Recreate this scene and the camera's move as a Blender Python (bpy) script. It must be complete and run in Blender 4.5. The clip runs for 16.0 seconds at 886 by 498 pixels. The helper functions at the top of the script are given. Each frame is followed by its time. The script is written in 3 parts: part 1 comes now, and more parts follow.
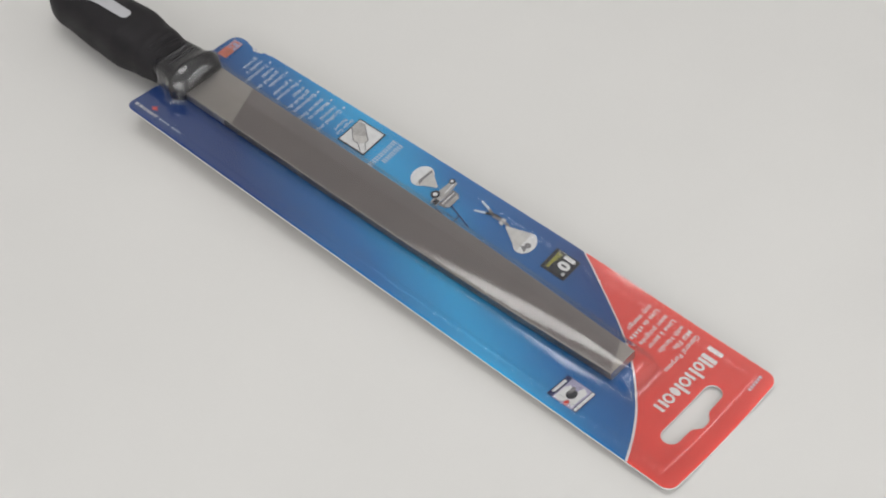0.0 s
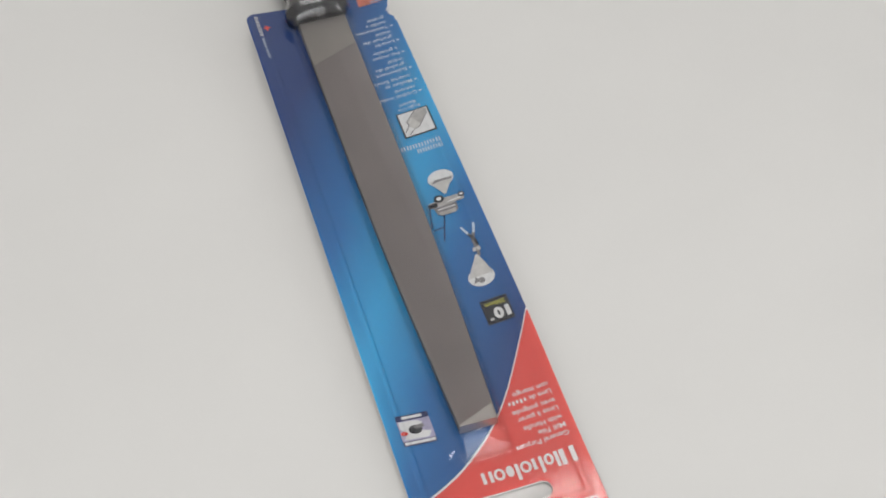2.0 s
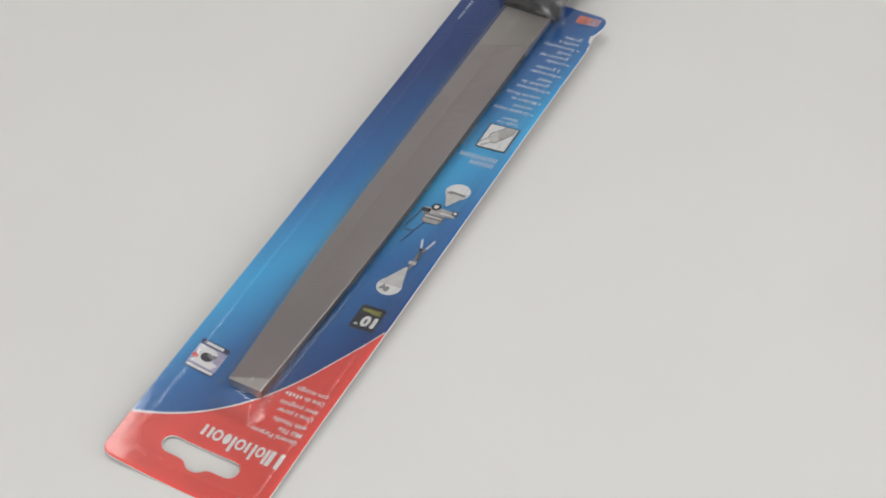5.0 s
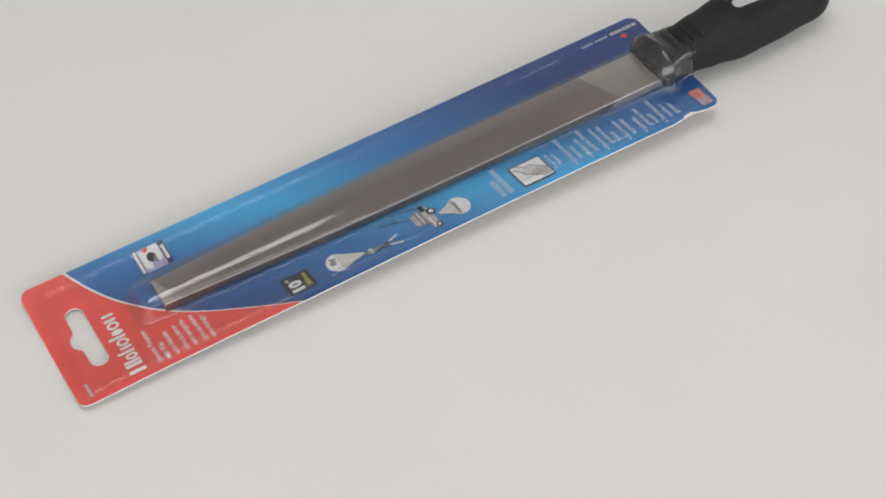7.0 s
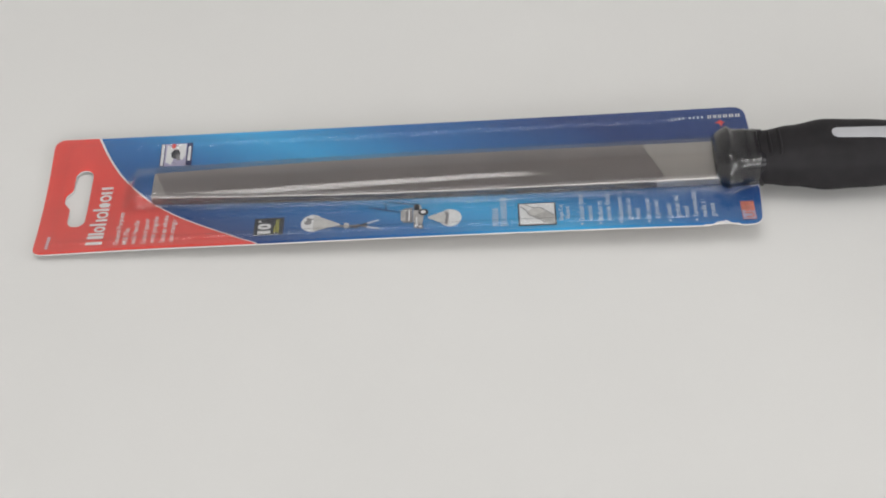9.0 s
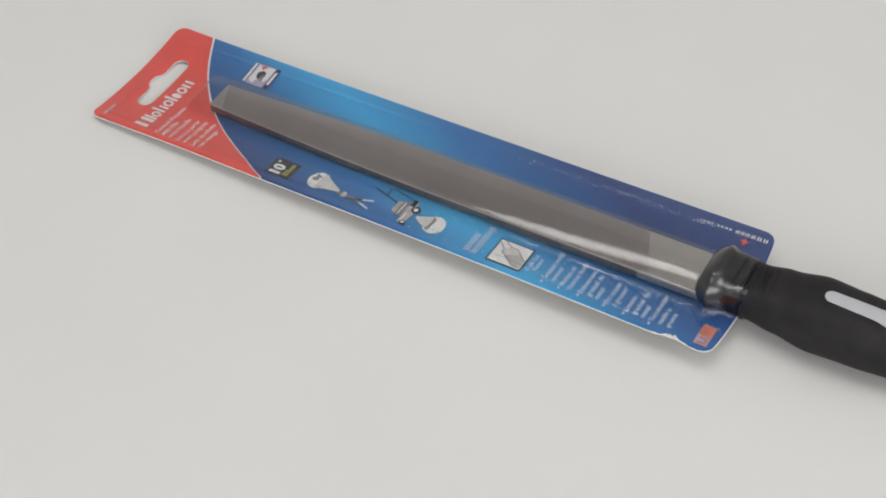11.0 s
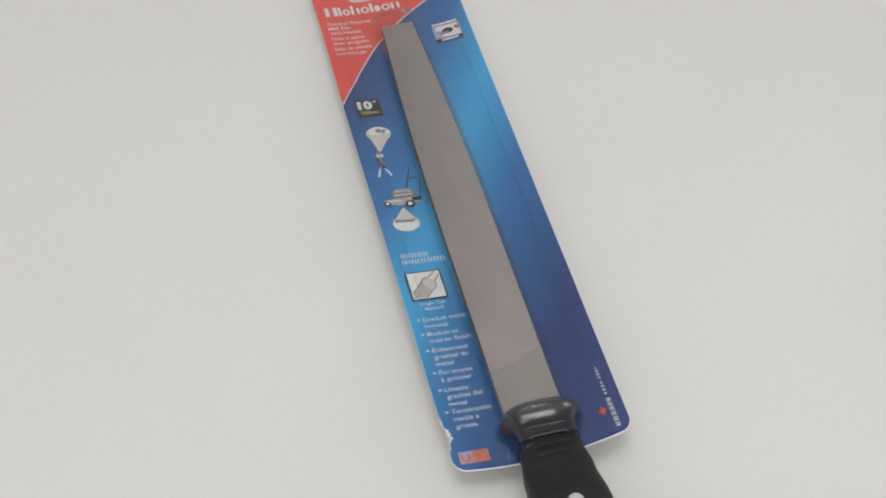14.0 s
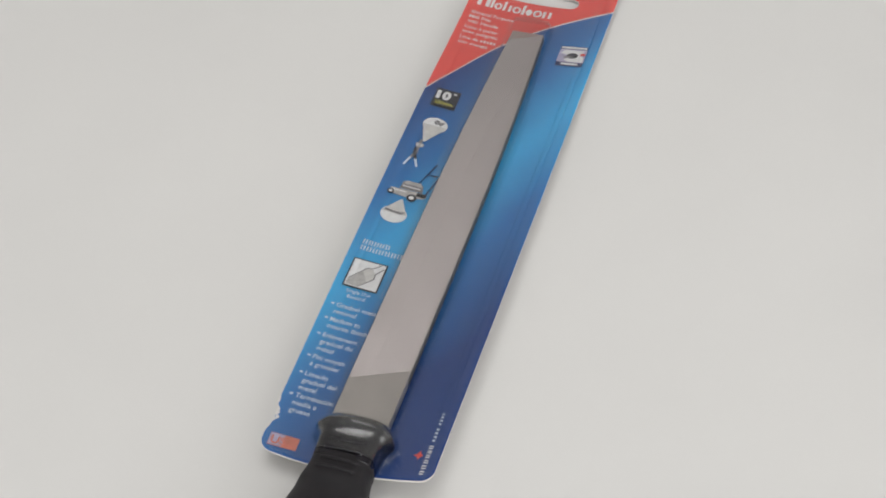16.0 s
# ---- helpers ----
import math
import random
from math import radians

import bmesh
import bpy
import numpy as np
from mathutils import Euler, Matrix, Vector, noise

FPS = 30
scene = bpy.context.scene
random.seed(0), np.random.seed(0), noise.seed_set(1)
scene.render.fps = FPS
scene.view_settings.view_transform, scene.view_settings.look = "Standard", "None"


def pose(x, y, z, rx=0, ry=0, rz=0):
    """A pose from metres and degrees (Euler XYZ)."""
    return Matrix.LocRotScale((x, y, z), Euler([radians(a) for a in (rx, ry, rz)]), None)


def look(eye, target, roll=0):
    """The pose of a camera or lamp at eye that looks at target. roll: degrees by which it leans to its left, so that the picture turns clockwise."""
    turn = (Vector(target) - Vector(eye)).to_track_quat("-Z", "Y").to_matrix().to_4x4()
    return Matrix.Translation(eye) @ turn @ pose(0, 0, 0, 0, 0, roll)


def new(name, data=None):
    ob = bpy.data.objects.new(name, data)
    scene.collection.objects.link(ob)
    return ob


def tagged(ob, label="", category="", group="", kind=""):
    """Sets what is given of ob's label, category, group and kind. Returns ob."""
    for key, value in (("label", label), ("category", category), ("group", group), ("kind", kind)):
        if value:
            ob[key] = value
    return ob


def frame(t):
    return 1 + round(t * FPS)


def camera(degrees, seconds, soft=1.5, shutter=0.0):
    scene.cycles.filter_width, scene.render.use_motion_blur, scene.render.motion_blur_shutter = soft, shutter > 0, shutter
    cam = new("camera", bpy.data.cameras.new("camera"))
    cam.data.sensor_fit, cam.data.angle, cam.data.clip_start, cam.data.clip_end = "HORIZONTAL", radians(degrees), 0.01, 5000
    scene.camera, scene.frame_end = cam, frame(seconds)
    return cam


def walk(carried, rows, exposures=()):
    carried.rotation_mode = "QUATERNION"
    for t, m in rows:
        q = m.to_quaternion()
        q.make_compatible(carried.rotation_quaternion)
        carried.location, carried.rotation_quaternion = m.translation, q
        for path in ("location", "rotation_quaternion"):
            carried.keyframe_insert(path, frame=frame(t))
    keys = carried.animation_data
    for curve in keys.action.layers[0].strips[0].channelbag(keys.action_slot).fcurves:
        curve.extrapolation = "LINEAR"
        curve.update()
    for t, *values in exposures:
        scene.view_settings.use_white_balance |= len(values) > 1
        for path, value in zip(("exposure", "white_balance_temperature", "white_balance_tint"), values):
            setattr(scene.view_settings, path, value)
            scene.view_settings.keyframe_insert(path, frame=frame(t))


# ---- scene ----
cam = camera(30.06, 16.0, soft=1.9)
LIFT = 0.0073                      # height of the pack's middle over the table
EYE = Vector((0.0, -0.5284, 0.5417 + LIFT))
VIEW = Vector((0.0092, 0.6778, -0.7352))
STAND = look(EYE, EYE + VIEW, -3.26)
walk(cam, [(0.0, STAND), (16.0, STAND)])

# ---- light ----
world = bpy.data.worlds.new("room_air")
scene.world = world
world.use_nodes = True
world.node_tree.nodes["Background"].inputs[0].default_value = (0.9, 0.95, 1.0, 1)
world.node_tree.nodes["Background"].inputs[1].default_value = 0.1


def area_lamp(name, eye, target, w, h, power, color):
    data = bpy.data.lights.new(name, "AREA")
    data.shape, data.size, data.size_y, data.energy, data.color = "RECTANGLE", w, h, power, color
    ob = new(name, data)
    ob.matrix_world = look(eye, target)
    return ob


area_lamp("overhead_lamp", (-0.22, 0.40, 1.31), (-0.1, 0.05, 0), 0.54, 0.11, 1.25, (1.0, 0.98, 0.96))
# three added fill lamps, out of view, that lighten and soften the shadows
area_lamp("east_fill_light", (2.05, -0.9, 1.0), (0, -0.9, 0.85), 1.46, 1.16, 18.0, (1.0, 1.0, 1.0))
area_lamp("south_fill_light", (0.0, -2.05, 0.85), (0, 0, 0.85), 2.16, 1.46, 36.0, (1.0, 1.0, 1.0))
area_lamp("top_fill_light", (0.0, -0.15, 1.84), (0.0, -0.15, 0), 1.15, 0.8, 10.6, (1.0, 0.99, 0.985))
scene.view_settings.exposure = -0.34

# ---- materials ----


def mat(name, color, rough=0.5, metal=0.0, vary=0.06, scale=60.0, bump=0.0, bump_scale=600.0, spec=0.5):
    m = bpy.data.materials.new(name)
    m.use_nodes = True
    nt = m.node_tree
    b = nt.nodes["Principled BSDF"]
    b.inputs["Roughness"].default_value = rough
    b.inputs["Metallic"].default_value = metal
    b.inputs["Specular IOR Level"].default_value = spec
    tc = nt.nodes.new("ShaderNodeTexCoord")
    n1 = nt.nodes.new("ShaderNodeTexNoise")
    n1.inputs["Scale"].default_value, n1.inputs["Detail"].default_value = scale, 6
    nt.links.new(tc.outputs["Object"], n1.inputs["Vector"])
    ramp = nt.nodes.new("ShaderNodeValToRGB")
    lo = [max(0.0, c * (1 - vary)) for c in color]
    hi = [min(1.0, c * (1 + vary)) for c in color]
    ramp.color_ramp.elements[0].position, ramp.color_ramp.elements[0].color = 0.3, (*lo, 1)
    ramp.color_ramp.elements[1].position, ramp.color_ramp.elements[1].color = 0.7, (*hi, 1)
    nt.links.new(n1.outputs["Fac"], ramp.inputs["Fac"])
    nt.links.new(ramp.outputs["Color"], b.inputs["Base Color"])
    if bump:
        n2 = nt.nodes.new("ShaderNodeTexNoise")
        n2.inputs["Scale"].default_value, n2.inputs["Detail"].default_value = bump_scale, 4
        nt.links.new(tc.outputs["Object"], n2.inputs["Vector"])
        bp = nt.nodes.new("ShaderNodeBump")
        bp.inputs["Strength"].default_value, bp.inputs["Distance"].default_value = bump, 0.0004
        nt.links.new(n2.outputs["Fac"], bp.inputs["Height"])
        nt.links.new(bp.outputs["Normal"], b.inputs["Normal"])
    return m


M_TABLE = mat("white_laminate", (0.665, 0.656, 0.64), 0.55, 0, 0.015, 9.0, 0.08, 900.0, 0.3)
M_WALL = mat("wall_paint", (0.76, 0.75, 0.735), 0.9, 0, 0.03, 4.0)
M_CEIL = mat("ceiling_paint", (0.84, 0.84, 0.83), 0.9, 0, 0.02, 4.0)
M_PAPER = mat("white_card_core", (0.74, 0.71, 0.69), 0.85, 0, 0.08, 900.0)
M_RED = mat("red_print", (0.82, 0.095, 0.075), 0.4, 0, 0.05, 70.0)
M_WHITE = mat("white_print", (0.84, 0.83, 0.82), 0.45, 0, 0.06, 500.0)
M_PALE = mat("pale_print", (0.68, 0.76, 0.84), 0.45, 0, 0.08, 500.0)
M_GREY = mat("grey_print", (0.50, 0.48, 0.46), 0.45, 0, 0.18, 420.0)
M_PALEGREY = mat("pale_grey_print", (0.66, 0.64, 0.61), 0.45, 0, 0.08, 420.0)
M_MIDGREY = mat("mid_grey_print", (0.27, 0.255, 0.26), 0.45, 0, 0.2, 400.0)
M_BLACK = mat("black_print", (0.022, 0.022, 0.03), 0.4, 0, 0.2, 300.0)
M_NAVY = mat("navy_print", (0.03, 0.035, 0.12), 0.4, 0, 0.1, 300.0)
M_YELLOW = mat("yellow_print", (0.62, 0.58, 0.10), 0.45, 0, 0.05, 300.0)
M_ORANGE = mat("orange_print", (0.68, 0.22, 0.15), 0.45, 0, 0.25, 260.0)
M_LILAC = mat("lilac_print", (0.50, 0.46, 0.62), 0.45, 0, 0.15, 300.0)
M_STEEL = mat("ground_steel", (0.475, 0.44, 0.408), 0.4, 0.9, 0.06, 140.0, 0.25, 2500.0)
M_TEETH = mat("file_cut_steel", (0.362, 0.324, 0.312), 0.42, 0.9, 0.06, 60.0, 0.2, 3000.0)
M_EDGE = mat("dark_edge_steel", (0.17, 0.155, 0.15), 0.6, 0.9, 0.12, 200.0, 0.5, 2600.0)
M_RUBBER = mat("black_rubber", (0.019, 0.0175, 0.0192), 0.55, 0, 0.2, 90.0, 0.35, 1400.0, 0.17)
M_BOLSTER = mat("glossy_black_plastic", (0.009, 0.008, 0.011), 0.12, 0, 0.15, 90.0, spec=0.42)
M_INLAY = mat("pale_grey_plastic", (0.44, 0.44, 0.46), 0.5, 0, 0.04, 120.0)


def blue_print():
    """Deep blue at both ends, light blue in a slanting band across the middle."""
    m = bpy.data.materials.new("blue_print")
    m.use_nodes = True
    nt = m.node_tree
    b = nt.nodes["Principled BSDF"]
    b.inputs["Roughness"].default_value = 0.4
    tc = nt.nodes.new("ShaderNodeTexCoord")
    sep = nt.nodes.new("ShaderNodeSeparateXYZ")
    nt.links.new(tc.outputs["Object"], sep.inputs[0])

    def calc(op, a, c):
        n = nt.nodes.new("ShaderNodeMath")
        n.operation = op
        for i, v in enumerate((a, c)):
            if v is None:
                continue
            if isinstance(v, (int, float)):
                n.inputs[i].default_value = v
            else:
                nt.links.new(v, n.inputs[i])
        return n.outputs[0]

    slant = calc("ADD", sep.outputs[0], calc("MULTIPLY", sep.outputs[1], 2.0))
    away = calc("MULTIPLY", calc("ABSOLUTE", calc("ADD", slant, 0.018), None), 6.0)
    ns = nt.nodes.new("ShaderNodeTexNoise")
    ns.inputs["Scale"].default_value = 40
    nt.links.new(tc.outputs["Object"], ns.inputs["Vector"])
    away = calc("ADD", away, calc("MULTIPLY", calc("SUBTRACT", ns.outputs["Fac"], 0.5), 0.12))
    ramp = nt.nodes.new("ShaderNodeValToRGB")
    e = ramp.color_ramp.elements
    e[0].position, e[0].color = 0.04, (0.05, 0.42, 0.76, 1)
    e[1].position, e[1].color = 0.85, (0.014, 0.053, 0.215, 1)
    mid = e.new(0.38)
    mid.color = (0.026, 0.185, 0.475, 1)
    nt.links.new(away, ramp.inputs["Fac"])
    nt.links.new(ramp.outputs["Color"], b.inputs["Base Color"])
    return m


def clear_plastic():
    """Thin clear film: lets light through, mirrors it by Fresnel at both of its faces."""
    m = bpy.data.materials.new("clear_plastic_film")
    m.use_nodes = True
    nt = m.node_tree
    nt.nodes.remove(nt.nodes["Principled BSDF"])
    out = nt.nodes["Material Output"]
    tr = nt.nodes.new("ShaderNodeBsdfTransparent")
    tr.inputs[0].default_value = (0.975, 0.98, 0.985, 1)
    gl = nt.nodes.new("ShaderNodeBsdfGlossy")
    gl.inputs["Roughness"].default_value = 0.08
    fr = nt.nodes.new("ShaderNodeFresnel")
    fr.inputs["IOR"].default_value = 1.55
    tc = nt.nodes.new("ShaderNodeTexCoord")
    ns = nt.nodes.new("ShaderNodeTexNoise")
    ns.inputs["Scale"].default_value, ns.inputs["Detail"].default_value = 55, 3
    nt.links.new(tc.outputs["Object"], ns.inputs["Vector"])
    bp = nt.nodes.new("ShaderNodeBump")
    bp.inputs["Strength"].default_value, bp.inputs["Distance"].default_value = 0.08, 0.0004
    nt.links.new(ns.outputs["Fac"], bp.inputs["Height"])
    nt.links.new(bp.outputs["Normal"], gl.inputs["Normal"])
    mul = nt.nodes.new("ShaderNodeMath")
    mul.operation, mul.use_clamp = "MULTIPLY", True
    mul.inputs[1].default_value = 1.7
    nt.links.new(fr.outputs[0], mul.inputs[0])
    mix = nt.nodes.new("ShaderNodeMixShader")
    cap = nt.nodes.new("ShaderNodeMath")
    cap.operation = "MINIMUM"
    cap.inputs[1].default_value = 0.6
    nt.links.new(mul.outputs[0], cap.inputs[0])
    nt.links.new(cap.outputs[0], mix.inputs[0])
    nt.links.new(tr.outputs[0], mix.inputs[1])
    nt.links.new(gl.outputs[0], mix.inputs[2])
    nt.links.new(mix.outputs[0], out.inputs[0])
    return m


# the inlay's grey, darkened: shade in the hollow is put into the colour
M_HOLLOW = mat("shaded_grey_plastic", (0.34, 0.34, 0.355), 0.5, 0, 0.1, 120.0)
M_BLUE = blue_print()
M_FILM = clear_plastic()

# ---- helpers for meshes, lengths in millimetres ----


def part(name, bm, material, parent=None, label="", smooth=False):
    me = bpy.data.meshes.new(name)
    bm.to_mesh(me)
    bm.free()
    me.materials.append(material)
    for p in me.polygons:
        p.use_smooth = smooth
    ob = new(name, me)
    if parent:
        ob.parent = parent
    if label:
        tagged(ob, label)
    return ob


def box(bm, x0, x1, y0, y1, z0, z1):
    vs = [bm.verts.new((x, y, z)) for z in (z0, z1) for x, y in ((x0, y0), (x1, y0), (x1, y1), (x0, y1))]
    for f in ((3, 2, 1, 0), (4, 5, 6, 7), (0, 1, 5, 4), (1, 2, 6, 5), (2, 3, 7, 6), (3, 0, 4, 7)):
        bm.faces.new([vs[i] for i in f])


# ---- the room: table; unseen walls, floor, ceiling added to bounce light ----
bm = bmesh.new()
box(bm, -1.3, 1.3, -0.95, 1.05, -0.04, 0.0)
bmesh.ops.bevel(bm, geom=list(bm.edges), offset=0.004, segments=2, affect="EDGES")
tagged(part("tabletop", bm, M_TABLE), "plain matt white tabletop under the pack", "table", kind="structure")
bm = bmesh.new()
box(bm, -2.1, 2.1, -2.1, 2.1, -0.80, -0.75)
tagged(part("floor", bm, M_WALL), "plain grey floor", "floor", kind="structure")
for nm, b in (("wall_north", (-2.1, 2.1, 2.0, 2.1)), ("wall_west", (-2.1, -2.0, -2.0, 2.0))):
    bm = bmesh.new()
    box(bm, *b, -0.75, 1.85)
    tagged(part(nm, bm, M_WALL), "plain grey painted wall", "wall", kind="structure")
# the east wall and the wall behind the camera open for added fill lamps
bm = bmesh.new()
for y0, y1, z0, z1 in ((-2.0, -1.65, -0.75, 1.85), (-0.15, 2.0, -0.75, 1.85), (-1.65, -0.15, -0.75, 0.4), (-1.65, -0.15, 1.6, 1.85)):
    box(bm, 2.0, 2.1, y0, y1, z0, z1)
tagged(part("wall_east", bm, M_WALL), "plain grey painted wall, opened for an added fill lamp", "wall", kind="structure")
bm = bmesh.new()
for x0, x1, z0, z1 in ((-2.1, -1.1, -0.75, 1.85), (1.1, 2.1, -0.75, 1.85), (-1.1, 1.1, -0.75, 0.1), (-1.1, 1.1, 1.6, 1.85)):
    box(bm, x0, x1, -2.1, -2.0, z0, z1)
tagged(part("wall_south", bm, M_WALL), "plain grey painted wall, opened wide for an added fill lamp", "wall", kind="structure")
bm = bmesh.new()
box(bm, -2.1, 2.1, -2.1, 2.1, 1.85, 1.95)
tagged(part("ceiling", bm, M_CEIL), "plain white ceiling", "ceiling", kind="structure")

# ---- the pack: card, print, clear blister ----
S = 330.0
X0, X1, Y0, Y1 = -151.0, 179.0, -51.6, 23.1


def zc(x, y):
    """Height of the slightly dished, tilted card."""
    u, v = x / S, y / S
    return S * (-0.0266 * u + 0.0727 * v - 0.0134 * u * u + 0.0603 * u * v + 0.763 * v * v - 0.138 * u * u * v) + 7.3


def P(x, y, dz=0.0):
    return (x * 0.001, y * 0.001, (zc(x, y) + dz) * 0.001)


pack = tagged(new("blister_pack"), "blue and red printed card with clear plastic blister", "packaging")

RC = 5.0


def ends(y):
    """The card's two ends at y, with rounded corners."""
    d = max(0.0, RC - min(y - Y0, Y1 - y))
    cut = RC - math.sqrt(max(0.0, RC * RC - d * d))
    bow = 2.2 * max(0.0, 1 - ((y + 14.2) / 37.4) ** 2)
    return X0 + cut - bow, X1 - cut


def torn(x, y, jag=1.0):
    """The card narrows a little to the handle and at the hanging end, and one long edge is torn near its corner."""
    w = max(0.0, 1 - ((x + 134.5) / 7.0) ** 2) * max(0.0, (y - 17.0) / 6.1)
    y += max(0.0, (-30 - y) / 21.6) * (1.7 - 2.7 * (x + 151) / 330)
    k = min(1.0, max(0.0, (x - 60) / 80))
    y -= max(0.0, (y - 9.0) / 14.1) * 0.9 * k * k * (3 - 2 * k)
    return y - w * (1.5 + jag * (0.35 * math.sin(x * 1.1) + 0.2 * math.sin(x * 1.9)))


HY0, HY1 = -33.2, 3.8          # the hanging slot's ends


def slot(y):
    """The hanging slot's two sides at y."""
    r = 4.2
    d = max(0.0, r - min(y - HY0, HY1 - y))
    half = math.sqrt(max(0.0, r * r - d * d))
    hump = 3.2 * math.exp(-((y + 14.7) / 4.6) ** 4)
    return 162.0 - half, 162.0 + half + hump


def red_edge(y):
    """Where the red end of the card begins."""
    k = ((22.6, 75.8), (17.0, 86.6), (11.3, 96.0), (1.0, 114.0), (-11.4, 129.6), (-26.6, 143.0), (-40.0, 151.5), (-52.0, 157.3))
    if y >= k[0][0]:
        return k[0][1]
    for (a, xa), (b, xb) in zip(k, k[1:]):
        if y >= b:
            return xa + (xb - xa) * (a - y) / (a - b)
    return k[-1][1]


def smooth_red(y):
    return sum(red_edge(y + d) for d in (-5, -2.5, 0, 2.5, 5)) / 5 if Y0 + 5 < y < Y1 - 5 else red_edge(y)


def sheet(lo, hi, ys, dz, nx, thick=0.0):
    """A draped strip of card between x = lo(y) and hi(y)."""
    bm = bmesh.new()
    rows = []
    for y in ys:
        a, b = lo(y), hi(y)
        rows.append([bm.verts.new(P(x, torn(x, y), dz)) for x in (a + (b - a) * i / nx for i in range(nx + 1))])
    for r, q in zip(rows, rows[1:]):
        for i in range(nx):
            bm.faces.new((r[i], r[i + 1], q[i + 1], q[i]))
    if thick:
        top = list(bm.faces)
        ex = bmesh.ops.extrude_face_region(bm, geom=top)
        for v in (g for g in ex["geom"] if isinstance(g, bmesh.types.BMVert)):
            v.co.z -= thick * 0.001
        bmesh.ops.recalc_face_normals(bm, faces=bm.faces)
    return bm


def span(a, b, n):
    return [a + (b - a) * i / n for i in range(n + 1)]


def merged(bms):
    out = bmesh.new()
    for b in bms:
        me = bpy.data.meshes.new("tmp")
        b.to_mesh(me)
        b.free()
        out.from_mesh(me)
        bpy.data.meshes.remove(me)
    return out


EDGE_HI = span(HY1, Y1 - RC, 5) + [Y1 - RC * (1 - math.sin(a * math.pi / 16)) for a in range(1, 9)]
EDGE_LO = [Y0 + RC * (1 - math.cos(a * math.pi / 16)) for a in range(0, 8)] + span(Y0 + RC, HY0, 5)
SLOT_Y = [HY0 + 4.2 * (1 - math.cos(a * math.pi / 12)) for a in range(0, 6)] + span(HY0 + 4.2, HY1 - 4.2, 22) + [HY1 - 4.2 * (1 - math.sin(a * math.pi / 12)) for a in range(1, 7)]


def card_face(lo, dz, thick=0.0, nx=130):
    """The card's face from x = lo(y) to the hanging end, with the slot cut out."""
    return merged([
        sheet(lo, lambda y: ends(y)[1], EDGE_LO, dz, nx, thick),
        sheet(lo, lambda y: slot(y)[0], SLOT_Y, dz, nx, thick),
        sheet(lambda y: slot(y)[1], lambda y: ends(y)[1], SLOT_Y, dz, 8, thick),
        sheet(lo, lambda y: ends(y)[1], EDGE_HI, dz, nx, thick)])


card = part("backing_card", card_face(lambda y: ends(y)[0], 0.0, 0.7), M_PAPER, pack, "white cardboard core with worn edges")
part("blue_panel", card_face(lambda y: ends(y)[0] + 0.25, 0.10), M_BLUE, card, "blue print fading to light blue")
part("red_panel", card_face(smooth_red, 0.22, 0, 40), M_RED, card, "red printed hanging end")
ALL_Y = EDGE_LO + SLOT_Y[1:] + EDGE_HI[1:]
part("white_line", sheet(lambda y: smooth_red(y) - 0.55, lambda y: smooth_red(y) + 0.55, ALL_Y, 0.34, 1), M_WHITE, card, "thin white curved line between red and blue")
bm = bmesh.new()
for x0, x1, w in ((-141.5, -138.0, 0.5), (-137.5, -129.0, 1.9), (-128.6, -124.5, 0.8)):
    n = 12
    a = [bm.verts.new(P(x, torn(x, 23.1) + 0.25, 0.1)) for x in span(x0, x1, n)]
    c = [bm.verts.new(P(x, torn(x, 23.1) - w * math.sin(math.pi * i / n) * (0.7 + 0.3 * math.sin(i * 2.1)), 0.2)) for i, x in enumerate(span(x0, x1, n))]
    for i in range(n):
        bm.faces.new((a[i], c[i], c[i + 1], a[i + 1]))
part("torn_edge", bm, M_PAPER, card, "torn white paper at the edge")


# ---- print on the card ----
def poly(name, pts, material, dz=0.5, parent=card, label=""):
    """One flat printed shape, filled from its middle; pts are (x, y) on the card."""
    bm = bmesh.new()
    n = len(pts)
    cx, cy = sum(p[0] for p in pts) / n, sum(p[1] for p in pts) / n
    mid = bm.verts.new(P(cx, cy, dz))
    ring = [bm.verts.new(P(x, y, dz)) for x, y in pts]
    half = [bm.verts.new(P((x + cx) / 2, (y + cy) / 2, dz)) for x, y in pts]
    for i in range(n):
        j = (i + 1) % n
        bm.faces.new((mid, half[i], half[j]))
        bm.faces.new((half[i], ring[i], ring[j], half[j]))
    bmesh.ops.recalc_face_normals(bm, faces=bm.faces)
    return part(name, bm, material, parent, label)


def rect(x0, x1, y0, y1):
    pts = []
    for (ax, ay), (bx, by) in zip(((x0, y0), (x1, y0), (x1, y1), (x0, y1)), ((x1, y0), (x1, y1), (x0, y1), (x0, y0))):
        pts += [(ax + (bx - ax) * i / 4, ay + (by - ay) * i / 4) for i in range(4)]
    return pts


def oval(x, y, rx, ry, a0=0, a1=360, n=28):
    return [(x + rx * math.cos(math.radians(a)), y + ry * math.sin(math.radians(a))) for a in span(a0, a1, n)][:n + (a1 - a0 < 360)]


def stroke(name, a, b, w, material, dz=0.55, parent=card):
    dx, dy = b[0] - a[0], b[1] - a[1]
    k = w / 2 / math.hypot(dx, dy)
    nx, ny = -dy * k, dx * k
    return poly(name, [(a[0] + nx, a[1] + ny), (b[0] + nx, b[1] + ny), (b[0] - nx, b[1] - ny), (a[0] - nx, a[1] - ny)], material, dz, parent)


